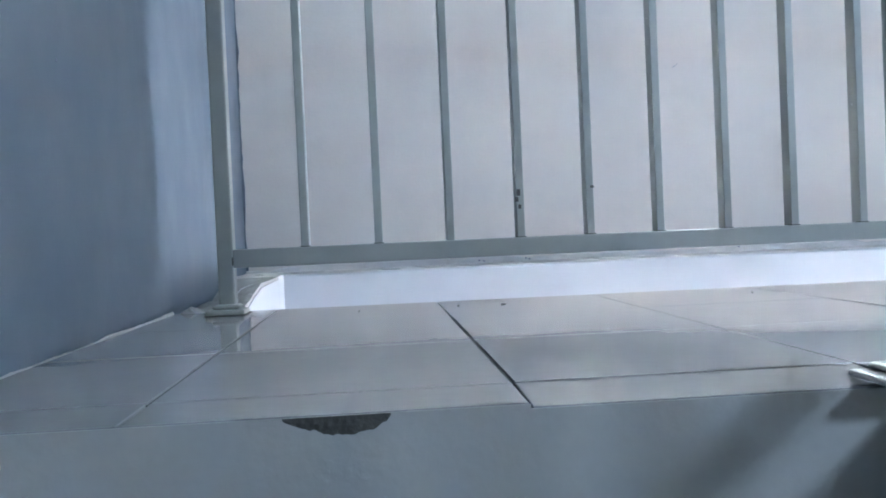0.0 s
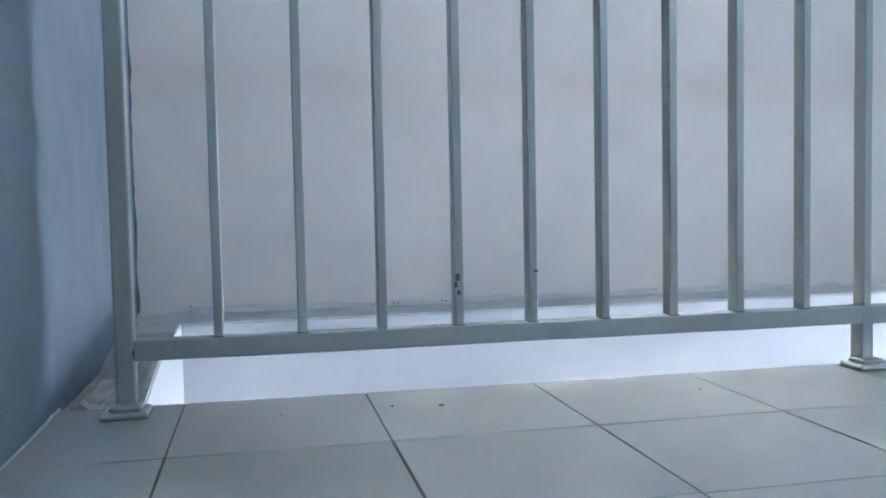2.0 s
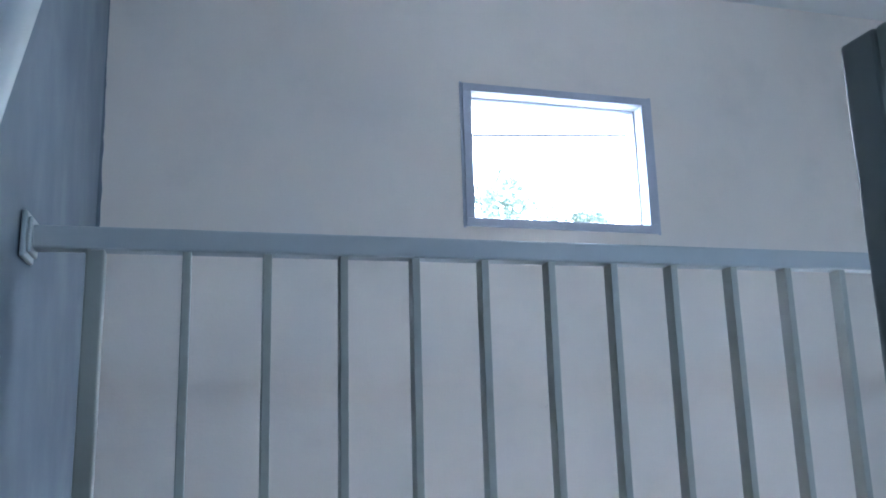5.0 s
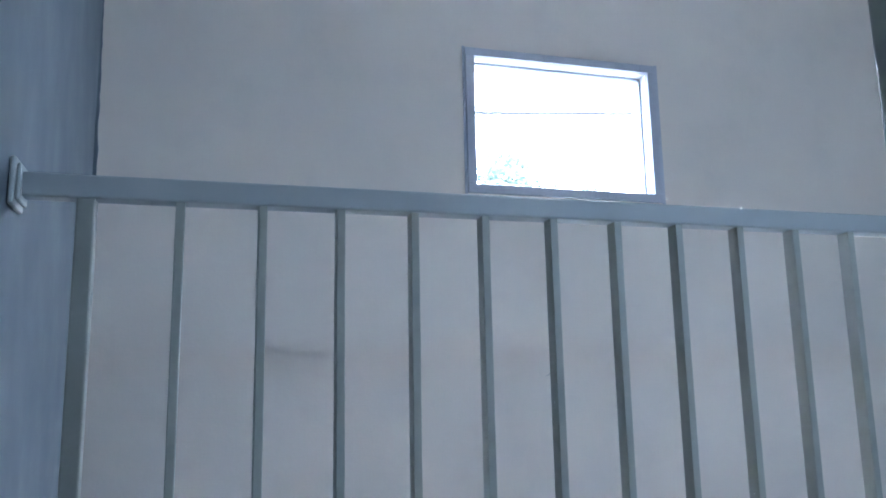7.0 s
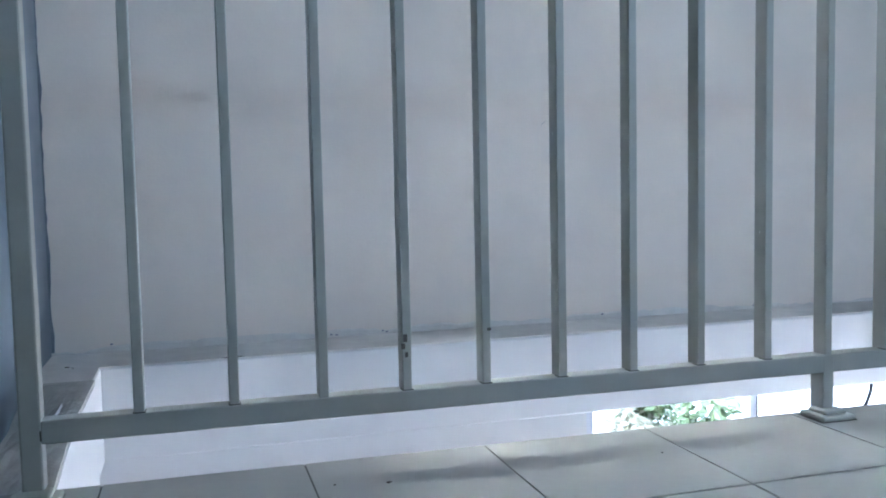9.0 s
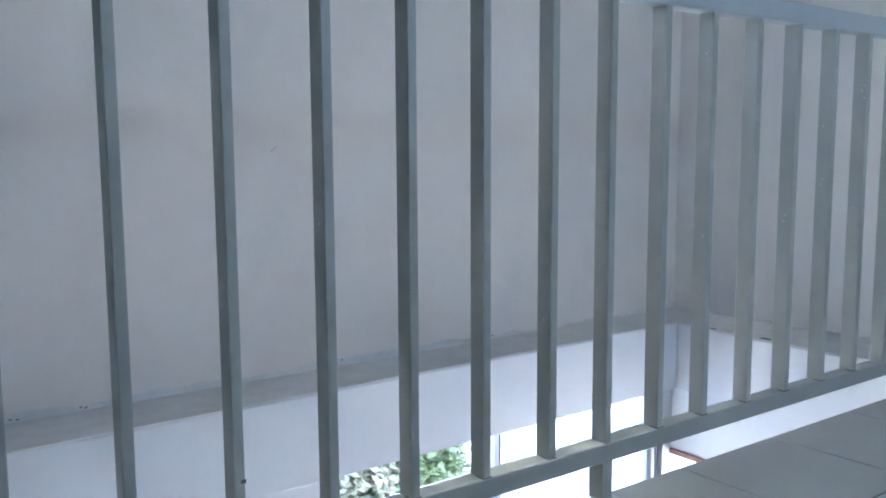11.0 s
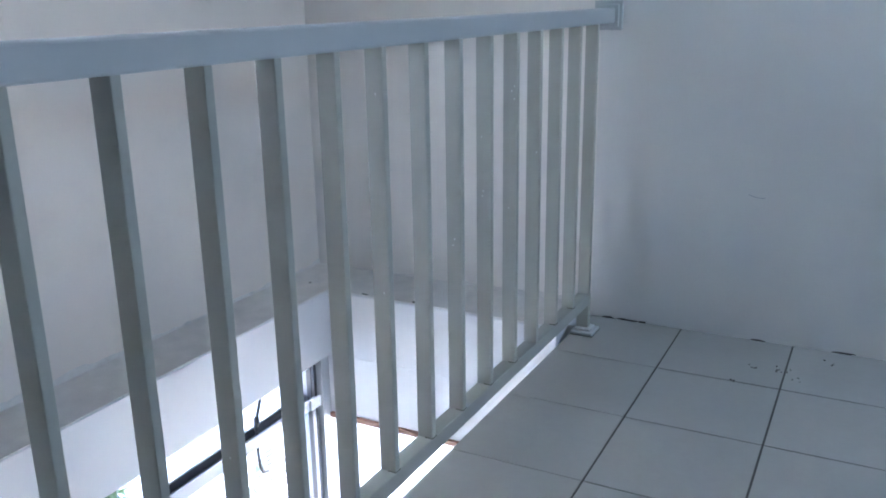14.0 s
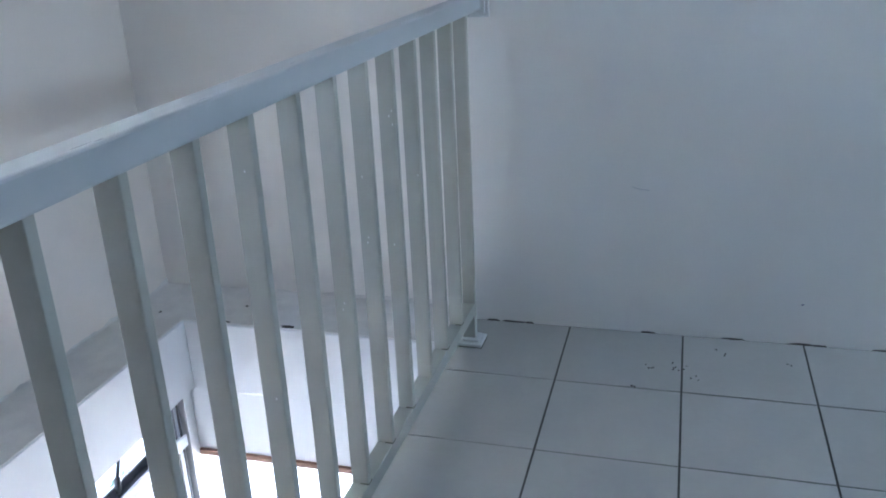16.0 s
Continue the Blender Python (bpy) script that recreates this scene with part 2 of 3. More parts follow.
# ---- large structure ----
WX0, WX1, WZ0, WZ1 = 1.357, 2.200, 1.645, 2.225     # clear light of the upper window
T = 0.15
HX0, HX1, HZ0, HZ1 = 1.322, 2.234, 1.612, 2.256     # hole in the wall, behind the window's flange
put("wall_back", boxes(((XL - T, YB, LEDGE - 0.05), (HX0, YB + T, CEIL)), ((HX1, YB, LEDGE - 0.05), (XR + T, YB + T, CEIL)),
                       ((HX0, YB, LEDGE - 0.05), (HX1, YB + T, HZ0)), ((HX0, YB, HZ1), (HX1, YB + T, CEIL))),
    M_CREAM, "cream painted plaster wall behind the open void", "wall", "structure")
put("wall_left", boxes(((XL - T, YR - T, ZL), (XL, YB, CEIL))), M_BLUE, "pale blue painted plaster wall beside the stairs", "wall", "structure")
put("wall_right", boxes(((XR, YR - T, BEAM + 0.02), (XR + T, -0.03, CEIL))), M_WHITE, "white painted plaster wall at the railing's end", "wall", "structure")
put("wall_end", boxes(((XR, -0.03, BEAM + 0.02), (XR + T, YB, CEIL))), M_END, "painted plaster wall at the end of the void, window light in its colour", "wall", "structure")
RX0, RX1, RZ0, RZ1 = 2.85, 3.55, 1.88, 2.30
put("wall_rear", boxes(((XL, YR - T, ZL), (XR, YR, RZ0)), ((XL, YR - T, RZ1), (XR, YR, CEIL)),
                       ((XL, YR - T, RZ0), (RX0, YR, RZ1)), ((RX1, YR - T, RZ0), (XR, YR, RZ1))),
    M_WHITE, "white painted plaster wall with a high window", "wall", "structure")
put("ceiling", boxes(((XL - T, YR - T, CEIL), (XR + T, YB + T, CEIL + 0.12))), M_CEIL, "flat white painted ceiling", "ceiling", "structure")

# beams round the void
put("beam_back", boxes(((XL, VY1, BEAM), (XR, YB, LEDGE)), bevel=0.006), M_BEAM, "white plastered beam with a dusty ledge", "beam", "structure")
put("beam_right", boxes(((VX1, VY0, BEAM), (XR, VY1 - 0.001, LEDGE)), bevel=0.006), M_BEAM, "white plastered beam under the side wall", "beam", "structure")
put("beam_left", boxes(((XL, 0.84, BEAM), (VX0, VY1 - 0.001, LEDGE)), bevel=0.006), M_BEAM, "white plastered beam beside the blue wall", "beam", "structure")
# its plastered face goes on under the mortar, its upper edge sloping down to the floor
bmf = bmesh.new()
slope = [(0.05, BEAM), (0.8395, BEAM), (0.8395, LEDGE - 0.006), (0.41, LEDGE - 0.008), (0.22, 0.016), (0.05, -0.012)]
rims = [[bmf.verts.new((x, y, z)) for y, z in slope] for x in (VX0 - 0.06, VX0 + 0.0045)]
bmf.faces.new(rims[0])
bmf.faces.new(rims[1][::-1])
for k in range(6):
    bmf.faces.new((rims[0][k], rims[1][k], rims[1][(k + 1) % 6], rims[0][(k + 1) % 6]))
bmesh.ops.recalc_face_normals(bmf, faces=bmf.faces)
put("beam_face", bmf, M_BEAM, "white plastered side of the beam under rough mortar", "beam", "structure")

# upper floor slab: the landing, and the floor beside the stairs
slab = put("floor", prism(bmesh.new(), [(XL, YF + 0.105), (0.93, YF + 0.105), (0.93, YF), (XN + 0.05, YF), (XN + 0.05, YR), (XR, YR), (XR, edge_y(XR) - 0.002), (XL, edge_y(XL) - 0.002)], -0.20, -0.0022),
           M_GROUT, "white glazed ceramic floor tiles with dark joints", "floor", "structure")
put("slab_edge", prism(bmesh.new(), [(XL, edge_y(XL) - 0.0015), (XR, edge_y(XR) - 0.0015), (XR, edge_y(XR) + 0.004), (XL, edge_y(XL) + 0.004)], BEAM, -0.012), M_BEAM, "white plastered edge of the floor at the void", "trim", "structure")
put("slab_soffit", prism(bmesh.new(), [(XL, YF), (XN + 0.05, YF), (XN + 0.05, YR), (XR, YR), (XR, edge_y(XR) - 0.003), (XL, edge_y(XL) - 0.003)], BEAM, -0.201), M_BEAM, "white plastered underside of the floor", "ceiling", "structure")

# lower walls round the glazing
GX0, GX1, GY = 1.711, 3.45, 1.09
put("wall_lower_back", boxes(((XL, GY, ZL), (GX0, GY + T, BEAM)), ((GX1, GY, ZL), (XR + T, GY + T, BEAM))), M_BEAM, "white plastered wall under the beam", "wall", "structure")
put("wall_lower_right", boxes(((3.505, 0.05, -0.545), (3.505 + T, GY - 0.002, BEAM - 0.001)), ((3.505, YR, ZL), (3.505 + T, 0.05, BEAM - 0.001))), M_BEAM, "white plastered wall over a wide opening", "wall", "structure")
put("wall_lower_left", boxes(((XL + 0.002, 0.13, ZL), (VX0 - 0.03, GY - 0.002, BEAM - 0.001))), M_BEAM, "white plastered wall under the beam", "wall", "structure")
put("floor_lower", boxes(((XL - T, YR - T, ZL - 0.1), (XR + T, GY + T, ZL))), M_LOWER, "glazed tile floor of the lower storey, darkened to cut bounced light", "floor", "structure")
put("lintel_trim", boxes(((3.490, 0.05, -0.570), (3.535, GY - 0.004, -0.5455)), bevel=0.004), M_BROWN, "brown timber strip along the opening's top", "trim", "structure")

# ground outside
put("ground", boxes(((-60, -60, ZL - 0.3), (60, 60, ZL - 0.12))), M_GROUND, "pale sunlit concrete ground outside", "ground", "structure")

# stairs that come up to the landing
RISE, TREAD = 0.195, 0.25
stairs = empty("stairs", (0, 0, 0), "plastered stairs with white tiled treads", "stairs", "structure")
for i in range(1, 15):
    y1 = YF - TREAD * (i - 1)
    z = -RISE * i
    part("step", boxes(((XL, y1 - TREAD, ZL), (XN + 0.04, y1, z - 0.010))), M_RISER, stairs)
    part("tread_tile", boxes(((XL + 0.002, y1 - TREAD - 0.012, z - 0.0095), (XN + 0.04, y1 - 0.001, z)), bevel=0.002), M_TILE, stairs)
put("landing_riser", boxes(((XL, YF - 0.004, -0.195), (0.519, YF + 0.089, -0.0108)), ((0.519, YF - 0.004, -0.195), (0.93, YF + 0.089, -0.0180)), ((0.93, YF - 0.004, -0.195), (XN + 0.05, YF, -0.011)),
                            ((XL, YF - 0.0115, -0.1945), (0.5185, YF - 0.0094, -0.0022)), ((0.5185, YF - 0.0115, -0.1945), (XN + 0.05, YF - 0.0094, -0.0068))), M_RISER, "white plastered riser under the landing's edge", "trim", "structure")

# ---- upper window ----
win = empty("window_1", (0, 0, 0), "small fixed window with a lilac-grey frame", "window", "structure")
fy = YB - 0.012
for nm, x0, x1, z0, z1 in (("frame_head", 1.316, 2.240, WZ1, 2.262), ("frame_foot", 1.316, 2.240, 1.606, WZ0), ("frame_side", 1.316, WX0, WZ0, WZ1), ("frame_side", WX1, 2.240, WZ0, WZ1)):
    part(nm, boxes(((x0, fy, z0), (x1, YB + 0.016, z1)), bevel=0.003), M_FRAME, win)
    # reveal coloured whiter than its frame to carry the sky's light
    part("reveal", boxes(((x0, YB + 0.0165, z0), (x1, YB + 0.155, z1))), M_FRAMEW, win, "window reveal, sky light put into its white")
for nm, lo, hi in (("architrave", (2.2405, YB - 0.004, 1.601), (2.254, YB + 0.001, 2.268)), ("architrave", (1.304, YB - 0.004, 1.601), (1.3155, YB + 0.001, 2.268))):
    part(nm, boxes((lo, hi)), M_FRAME, win)
for lo, hi in (((WX0 + 0.001, YB + 0.060, WZ1 - 0.009), (WX1 - 0.001, YB + 0.095, WZ1 - 0.001)), ((WX0 + 0.001, YB + 0.060, WZ0 + 0.001), (WX1 - 0.001, YB + 0.095, WZ0 + 0.010)),
               ((WX1 - 0.008, YB + 0.060, WZ0 + 0.011), (WX1 - 0.001, YB + 0.095, WZ1 - 0.010)), ((WX0 + 0.001, YB + 0.060, WZ0 + 0.011), (WX0 + 0.010, YB + 0.095, WZ1 - 0.010))):
    part("sash", boxes((lo, hi), bevel=0.002), M_FRAME, win, "slim inner sash bar")
pane = part("pane", boxes(((WX0 + 0.006, YB + 0.075, WZ0 + 0.006), (WX1 - 0.004, YB + 0.080, WZ1 - 0.005))), M_GLASS, win)
pane.visible_shadow = False

# ---- lower glazing under the beam ----
glz = empty("window_2", (0, 0, 0), "tall aluminium glazing with a transom under the beam", "window", "structure")
g0, g1 = GY + 0.02, GY + 0.07
part("jamb", boxes(((GX0, g0, ZL), (1.748, g1, BEAM - 0.002)), bevel=0.002), M_FRAMEL, glz)
part("mullion", boxes(((2.452, g0, ZL), (2.480, g1, BEAM - 0.002)), bevel=0.002), M_FRAMEL, glz)
part("jamb", boxes(((3.395, g0, ZL), (3.420, g1, BEAM - 0.002)), bevel=0.002), M_ALU, glz)
part("jamb_stop", boxes(((3.4205, g0 + 0.01, ZL), (3.45, g1 - 0.01, BEAM - 0.002)), bevel=0.002), M_ALU, glz)
for a, b in ((1.749, 2.451), (2.481, 3.394)):
    # an open channel: two lips and a floor
    part("transom", boxes(((a, g0 - 0.02, -0.475), (b, g0 - 0.012, -0.425)), ((a, g0 - 0.012, -0.475), (b, g1, -0.466)), ((a, g1, -0.475), (b, g1 + 0.008, -0.425))), M_TRANSOM, glz, "greyer open channel")
    # thin dark sheets put in for the shade inside the channel
    part("channel_shade", boxes(((a, g0 - 0.0115, -0.4655), (b, g1 - 0.0045, -0.461)), ((a, g1 - 0.004, -0.4655), (b, g1 - 0.0005, -0.430))), M_SEAL_SHADE, glz, "shade inside the open channel, as dark sheets")
    p = part("pane", boxes(((a, g0 + 0.022, ZL + 0.02), (b, g0 + 0.027, -0.476))), M_GLASS, glz)
    p.visible_shadow = False
for x0, x1 in ((3.388, 3.3945), (3.4205, 3.427), (2.4805, 2.484)):
    part("seal", boxes(((x0, g0 - 0.003, ZL), (x1, g0 + 0.02, BEAM - 0.002))), M_SEAL_SHADE, glz)
part("jamb_bracket", boxes(((3.35, g0 - 0.03, -0.475), (3.42, g0 - 0.021, -0.425)), bevel=0.002), M_FRAMEW, glz)

# ---- railing along the void ----
SP = 0.1802
ZB0, ZB1, ZT0, ZT1 = 0.114, 0.160, 1.169, 1.222
rail = empty("railing", (0.0145, -0.014, 0), "grey painted steel railing with square balusters on footplates", "railing")
rail.rotation_euler = (0, 0, radians(-0.71))
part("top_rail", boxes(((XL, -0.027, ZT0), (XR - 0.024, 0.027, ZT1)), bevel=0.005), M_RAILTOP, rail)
part("bottom_rail", boxes(((-0.004, -0.023, ZB0), (20 * SP - 0.012, 0.023, ZB1)), bevel=0.003), M_STEEL, rail)
bal = mesh_of("baluster", boxes(((-0.010, -0.022, ZB1 - 0.001), (0.010, 0.022, ZT0 + 0.001)), bevel=0.002), M_STEEL)
# spacing by hand: each sits a few millimetres off the regular pitch
OFF = dict(enumerate((0, -4, 0, 2, 2, 2, 4, 2, 0, 5, 0, 1, -6, 0, -2)))


def bal_x(k):
    return k * SP + 0.001 * OFF.get(k, 0)


for k in range(1, 20):
    if k != 10:
        piece("baluster", bal, rail, (bal_x(k), 0, 0))
bead = mesh_of("weld", boxes(((-0.012, -0.0235, ZB1 - 0.0005), (0.0125, 0.0, ZB1 + 0.0022)), bevel=0.0008), M_WELD)
for k in range(1, 20):
    if k != 10 and k % 7 != 3:
        piece("weld", bead, rail, (bal_x(k), 0, 0))
post = mesh_of("post", boxes(((-0.020, -0.022, 0.02), (0.020, 0.022, ZT0 + 0.001)), bevel=0.004), M_STEEL)
post_thin = mesh_of("post", boxes(((-0.0105, -0.0225, ZB1 - 0.001), (0.0105, 0.0225, ZT0 + 0.001)), ((-0.0165, -0.0235, 0.02), (0.0165, 0.0235, ZB1)), bevel=0.003), M_STEEL)
piece("post", post, rail, (-0.023, 0, 0))
piece("post", post_thin, rail, (10 * SP, 0, 0))
piece("post", post_thin, rail, (20 * SP, 0, 0))
bmf = boxes(((-0.048, -0.044, 0.0), (0.048, 0.044, 0.013)), bevel=0.005)
box(bmf, (-0.034, -0.032, 0.0125), (0.034, 0.032, 0.024), 0.007)
# lit copy of the same plate, its brightness in the colour, for the far post
foot_lit = mesh_of("footplate", bmf.copy(), M_FLANGE)
foot = mesh_of("footplate", bmf, M_STEEL)
stain_ring = mesh_of("grime", boxes(((-0.050, -0.046, 0.0), (0.050, 0.046, 0.0016))), M_WELD)
for k in (0, 10, 20):
    piece("grime", stain_ring, rail, (k * SP - (0.020 if k == 0 else 0), -0.032 + 0.0012 * k, 0.0006), "dark grime round the footplate")
    piece("footplate", foot_lit if k == 20 else foot, rail, (k * SP - (0.020 if k == 0 else 0), -0.032 + 0.0012 * k, 0.001))
for x0, x1 in ((XL - 0.0105, XL + 0.0015), (XR - 0.027, XR - 0.015)):
    bmf = boxes(((x0, -0.054, 1.143), (x1, 0.054, 1.249)), bevel=0.004)
    s = 1 if x0 < 1 else -1
    xa = x0 + 0.012 if s > 0 else x1 - 0.012
    box(bmf, (min(xa, xa + s * 0.010), -0.042, 1.155), (max(xa, xa + s * 0.010), 0.042, 1.237), 0.004)
    part("wall_flange", bmf, M_FLANGE, rail, "painted wall flange, made paler for window light")

# ---- guard along the open side of the stairs ----
guard = empty("stair_guard", (0, 0, 0), "grey steel guard with a heavy newel beside the stairs", "railing")
part("newel", boxes(((XN - 0.023, -1.372, 0.014), (XN + 0.030, -1.319, 1.163)), bevel=0.005), M_STEEL, guard)
bmf = boxes(((XN - 0.066, -1.404, 0.0005), (XN + 0.078, -1.306, 0.009)), bevel=0.004)
box(bmf, (XN - 0.046, -1.390, 0.0085), (XN + 0.056, -1.311, 0.017), 0.005)
part("footplate", bmf, M_STEEL, guard)
part("top_rail", boxes(((XN - 0.023, YR + 0.02, 1.110), (XN + 0.030, -1.373, 1.162)), bevel=0.005), M_STEEL, guard)
part("bottom_rail", boxes(((XN - 0.018, YR + 0.02, 0.098), (XN + 0.025, -1.373, 0.140)), bevel=0.003), M_STEEL, guard)
gb = mesh_of("baluster", boxes(((-0.019, -0.0135, 0.139), (0.019, 0.0135, 1.111)), bevel=0.0025), M_STEEL)
for k in range(1, 17):
    piece("baluster", gb, guard, (XN + 0.004, -1.345 - k * SP, 0))

# ---- handrail over the stairs, by the blue wall ----
hand = empty("handrail", (0, 0, 0), "white rounded handrail fixed to the blue wall", "handrail")
bmf = bmesh.new()
tip, low = Vector((-0.044, -0.86, 1.40)), Vector((-0.044, -1.30, 0.80))
dirn = (tip - low).normalized()
L = (tip - low).length
box(bmf, (-0.028, -0.045, 0), (0.028, 0.045, L), 0.022, 4)
bmesh.ops.transform(bmf, matrix=Matrix.Translation(low) @ dirn.to_track_quat("Z", "X").to_matrix().to_4x4(), verts=bmf.verts)
part("bar", bmf, M_HAND, hand, smooth=True)
for f in (0.25, 0.75):
    p = low.lerp(tip, f)
    part("bracket", tube(bmesh.new(), [(XL, p.y, p.z - 0.05), (XL + 0.06, p.y, p.z - 0.05), (p.x, p.y, p.z)], 0.010), M_HAND, hand)

# ---- plaster, dirt and wear ----
put("plaster_strip", ragged_strip(bmesh.new(), (XL, YB - 0.001, LEDGE - 0.002), (XR, YB - 0.001, LEDGE - 0.002), (0, -1, 0), 0.010, 0.034, 0.006, 160, 3), M_CEMENT,
    "rough grey unpainted plaster along the back wall's foot", "plaster", "structure")
put("plaster_strip_side", ragged_strip(bmesh.new(), (XR - 0.001, VY0 + 0.03, LEDGE - 0.002), (XR - 0.001, YB - 0.012, LEDGE - 0.002), (-1, 0, 0), 0.008, 0.024, 0.005, 50, 5), M_CEMENT,
    "rough grey plaster along the white wall's foot", "plaster", "structure")
put("ledge_screed_back", boxes(((XL, VY1 + 0.004, LEDGE), (XR, YB, LEDGE + 0.004))), M_CEMENT, "dusty grey screed on the beam's ledge", "screed", "structure")
put("ledge_screed_right", boxes(((VX1 + 0.004, VY0 + 0.004, LEDGE), (XR, VY1 + 0.004, LEDGE + 0.004))), M_CEMENT, "dusty grey screed on the beam's ledge", "screed", "structure")
put("ledge_screed_left", boxes(((XL, 0.85, LEDGE), (VX0 - 0.004, VY1 + 0.004, LEDGE + 0.004))), M_CEMENT, "dusty grey screed on the beam's ledge", "screed", "structure")
bmf = ragged_strip(bmesh.new(), (XL, -1.32, 0.0), (XL, 0.05, 0.0), (1, 0, 0), 0.001, 0.006, 0.006, 90, 8)
put("wall_foot_mortar", bmf, M_MORTAR, "crumbling mortar where the blue wall meets the tiles", "mortar", "structure")
bmf = bmesh.new()
rnd = random.Random(77)
grid = []
NU, NV = 30, 12
for i in range(NU + 1):
    row = []
    for j in range(NV + 1):
        u, v = i / NU, j / NV
        x = XL + (VX0 + 0.002 - XL) * v
        y = edge_y(x) + 0.004 + (0.86 - edge_y(x)) * u
        # low and crumbled beside the blue wall, level with the ledge at the void
        by_wall = -0.010 + (LEDGE + 0.015) * max(0.0, (u - 0.62) / 0.38)
        by_void = (LEDGE + 0.005) * min(1.0, 0.04 + 2.2 * u)
        w = v * v * (3 - 2 * v)
        ridge = 0.020 * math.exp(-((v - 0.22) / 0.12) ** 2) * (0.7 + 0.5 * math.sin(23 * u + 1.0)) * (1 - u)
        z = by_wall + (by_void - by_wall) * w + ridge + rnd.uniform(-1, 1) * 0.0026 * (1.1 - u)
        row.append(bmf.verts.new((x, y + rnd.uniform(-1, 1) * 0.002, z)))
    grid.append(row)
base = [[bmf.verts.new((v.co.x, v.co.y, BEAM)) for v in row] for row in grid]
for i in range(NU):
    for j in range(NV):
        bmf.faces.new((grid[i][j], grid[i][j + 1], grid[i + 1][j + 1], grid[i + 1][j]))
for i in range(NU):
    bmf.faces.new((grid[i][NV], base[i][NV], base[i + 1][NV], grid[i + 1][NV]))
for j in range(NV):
    bmf.faces.new((grid[0][j], base[0][j], base[0][j + 1], grid[0][j + 1]))
bmesh.ops.recalc_face_normals(bmf, faces=bmf.faces)
put("mortar_patch", bmf, M_MORTAR, "rough mortar lump beside the railing's first post", "mortar", "structure")
bmf = bmesh.new()
rnd = random.Random(5)
front, back = [], []
for k in range(25):
    u = k / 24
    # flat top under the tile, a belly that hangs lower towards one end, broken edges
    d = 0.003 + 0.0155 * math.sin(math.pi * min(1, u ** 1.35)) ** 0.8 + rnd.uniform(-0.0015, 0.0015) if 0 < k < 24 else 0.002
    front.append((0.268 + 0.108 * u, -0.0026 - d * 1.05))
low = [bmf.verts.new((x, YF - 0.0118, z)) for x, z in front]
top = [bmf.verts.new((x, YF - 0.0118, -0.0024)) for x, z in front]
mid = [bmf.verts.new((x, YF - 0.0119 - rnd.uniform(0, 0.002), (z - 0.0024) / 2)) for x, z in front]
for a, b in ((low, mid), (mid, top)):
    for k in range(24):
        bmf.faces.new((a[k], a[k + 1], b[k + 1], b[k]))
put("chipped_patch", bmf, M_PATCH, "chipped plaster showing bare mortar below the tile edge", "chip", "structure")

# blue paint carried a little way round the corner, with a wavering edge
bmf = bmesh.new()
rnd = random.Random(12)
prev, wv = None, 0.008
for i in range(91):
    z = LEDGE + 0.01 + (CEIL - LEDGE - 0.012) * i / 90
    wv = min(0.016, max(0.003, wv + rnd.uniform(-0.004, 0.004)))
    cur = [bmf.verts.new((XL, YB - 0.002, z)), bmf.verts.new((XL + wv, YB - 0.002, z)), bmf.verts.new((XL + wv + 0.002, YB + 0.001, z))]
    if prev:
        bmf.faces.new((prev[0], prev[1], cur[1], cur[0]))
        bmf.faces.new((prev[1], prev[2], cur[2], cur[1]))
    prev = cur
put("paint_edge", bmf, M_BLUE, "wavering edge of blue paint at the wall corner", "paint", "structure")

# crumbs and specks on the tiles, one scatter
bmf = bmesh.new()
rnd = random.Random(31)
for cx, cy, n, sp, size in ((0.671, -0.147, 2, 0.006, 0.0065), (0.56, -0.13, 1, 0.0, 0.003), (0.32, -0.14, 1, 0.0, 0.003), (3.55, -0.707, 4, 0.02, 0.004), (3.56, -0.81, 7, 0.03, 0.004),
                            (3.50, -0.851, 3, 0.02, 0.004), (3.694, -0.939, 4, 0.02, 0.005), (3.408, -0.659, 2, 0.01, 0.007), (3.65, -1.162, 2, 0.01, 0.004), (1.28, -0.17, 1, 0.0, 0.003)):
    for _ in range(n):
        blot(bmf, (cx + rnd.uniform(-sp, sp), cy + rnd.uniform(-sp, sp), 0.0004), (1, 0, 0), (0, 1, 0), (0, 0, 1), (size * rnd.uniform(0.6, 1.3), size * rnd.uniform(0.4, 1.0)), 0.002, rnd.random(), 7)
put("floor_crumbs", bmf, M_DEBRIS, "dark crumbs and specks on the white tiles", "debris", "stuff")

# open gaps where the right-hand tiles meet the wall, and holes along the ledge
bmf = bmesh.new()
for cy, ln in ((-0.10, 0.03), (-0.19, 0.05), (-0.245, 0.02), (-0.69, 0.03), (-0.985, 0.04), (-1.22, 0.05), (-1.28, 0.03), (-1.49, 0.05)):
    blot(bmf, (XR - 0.004, cy, 0.0005), (1, 0, 0), (0, 1, 0), (0, 0, 1), (0.005, ln), 0.004, cy, 10)
for cx, cy, sx, sy in ((VX1 + 0.02, 0.62, 0.012, 0.035), (VX1 + 0.015, 0.88, 0.006, 0.02), (3.652, 0.867, 0.007, 0.007), (3.54, 1.19, 0.010, 0.006), (-0.09, 1.10, 0.010, 0.006), (-0.07, 1.08, 0.005, 0.004), (0.42, VY1 + 0.012, 0.035, 0.006)):
    blot(bmf, (cx, cy, LEDGE + 0.0042), (1, 0, 0), (0, 1, 0), (0, 0, 1), (sx, sy), 0.0015, cx + cy, 10)
put("dark_gaps", bmf, M_DEBRIS, "dark cracks along the wall foot and ledge", "cracks", "stuff")

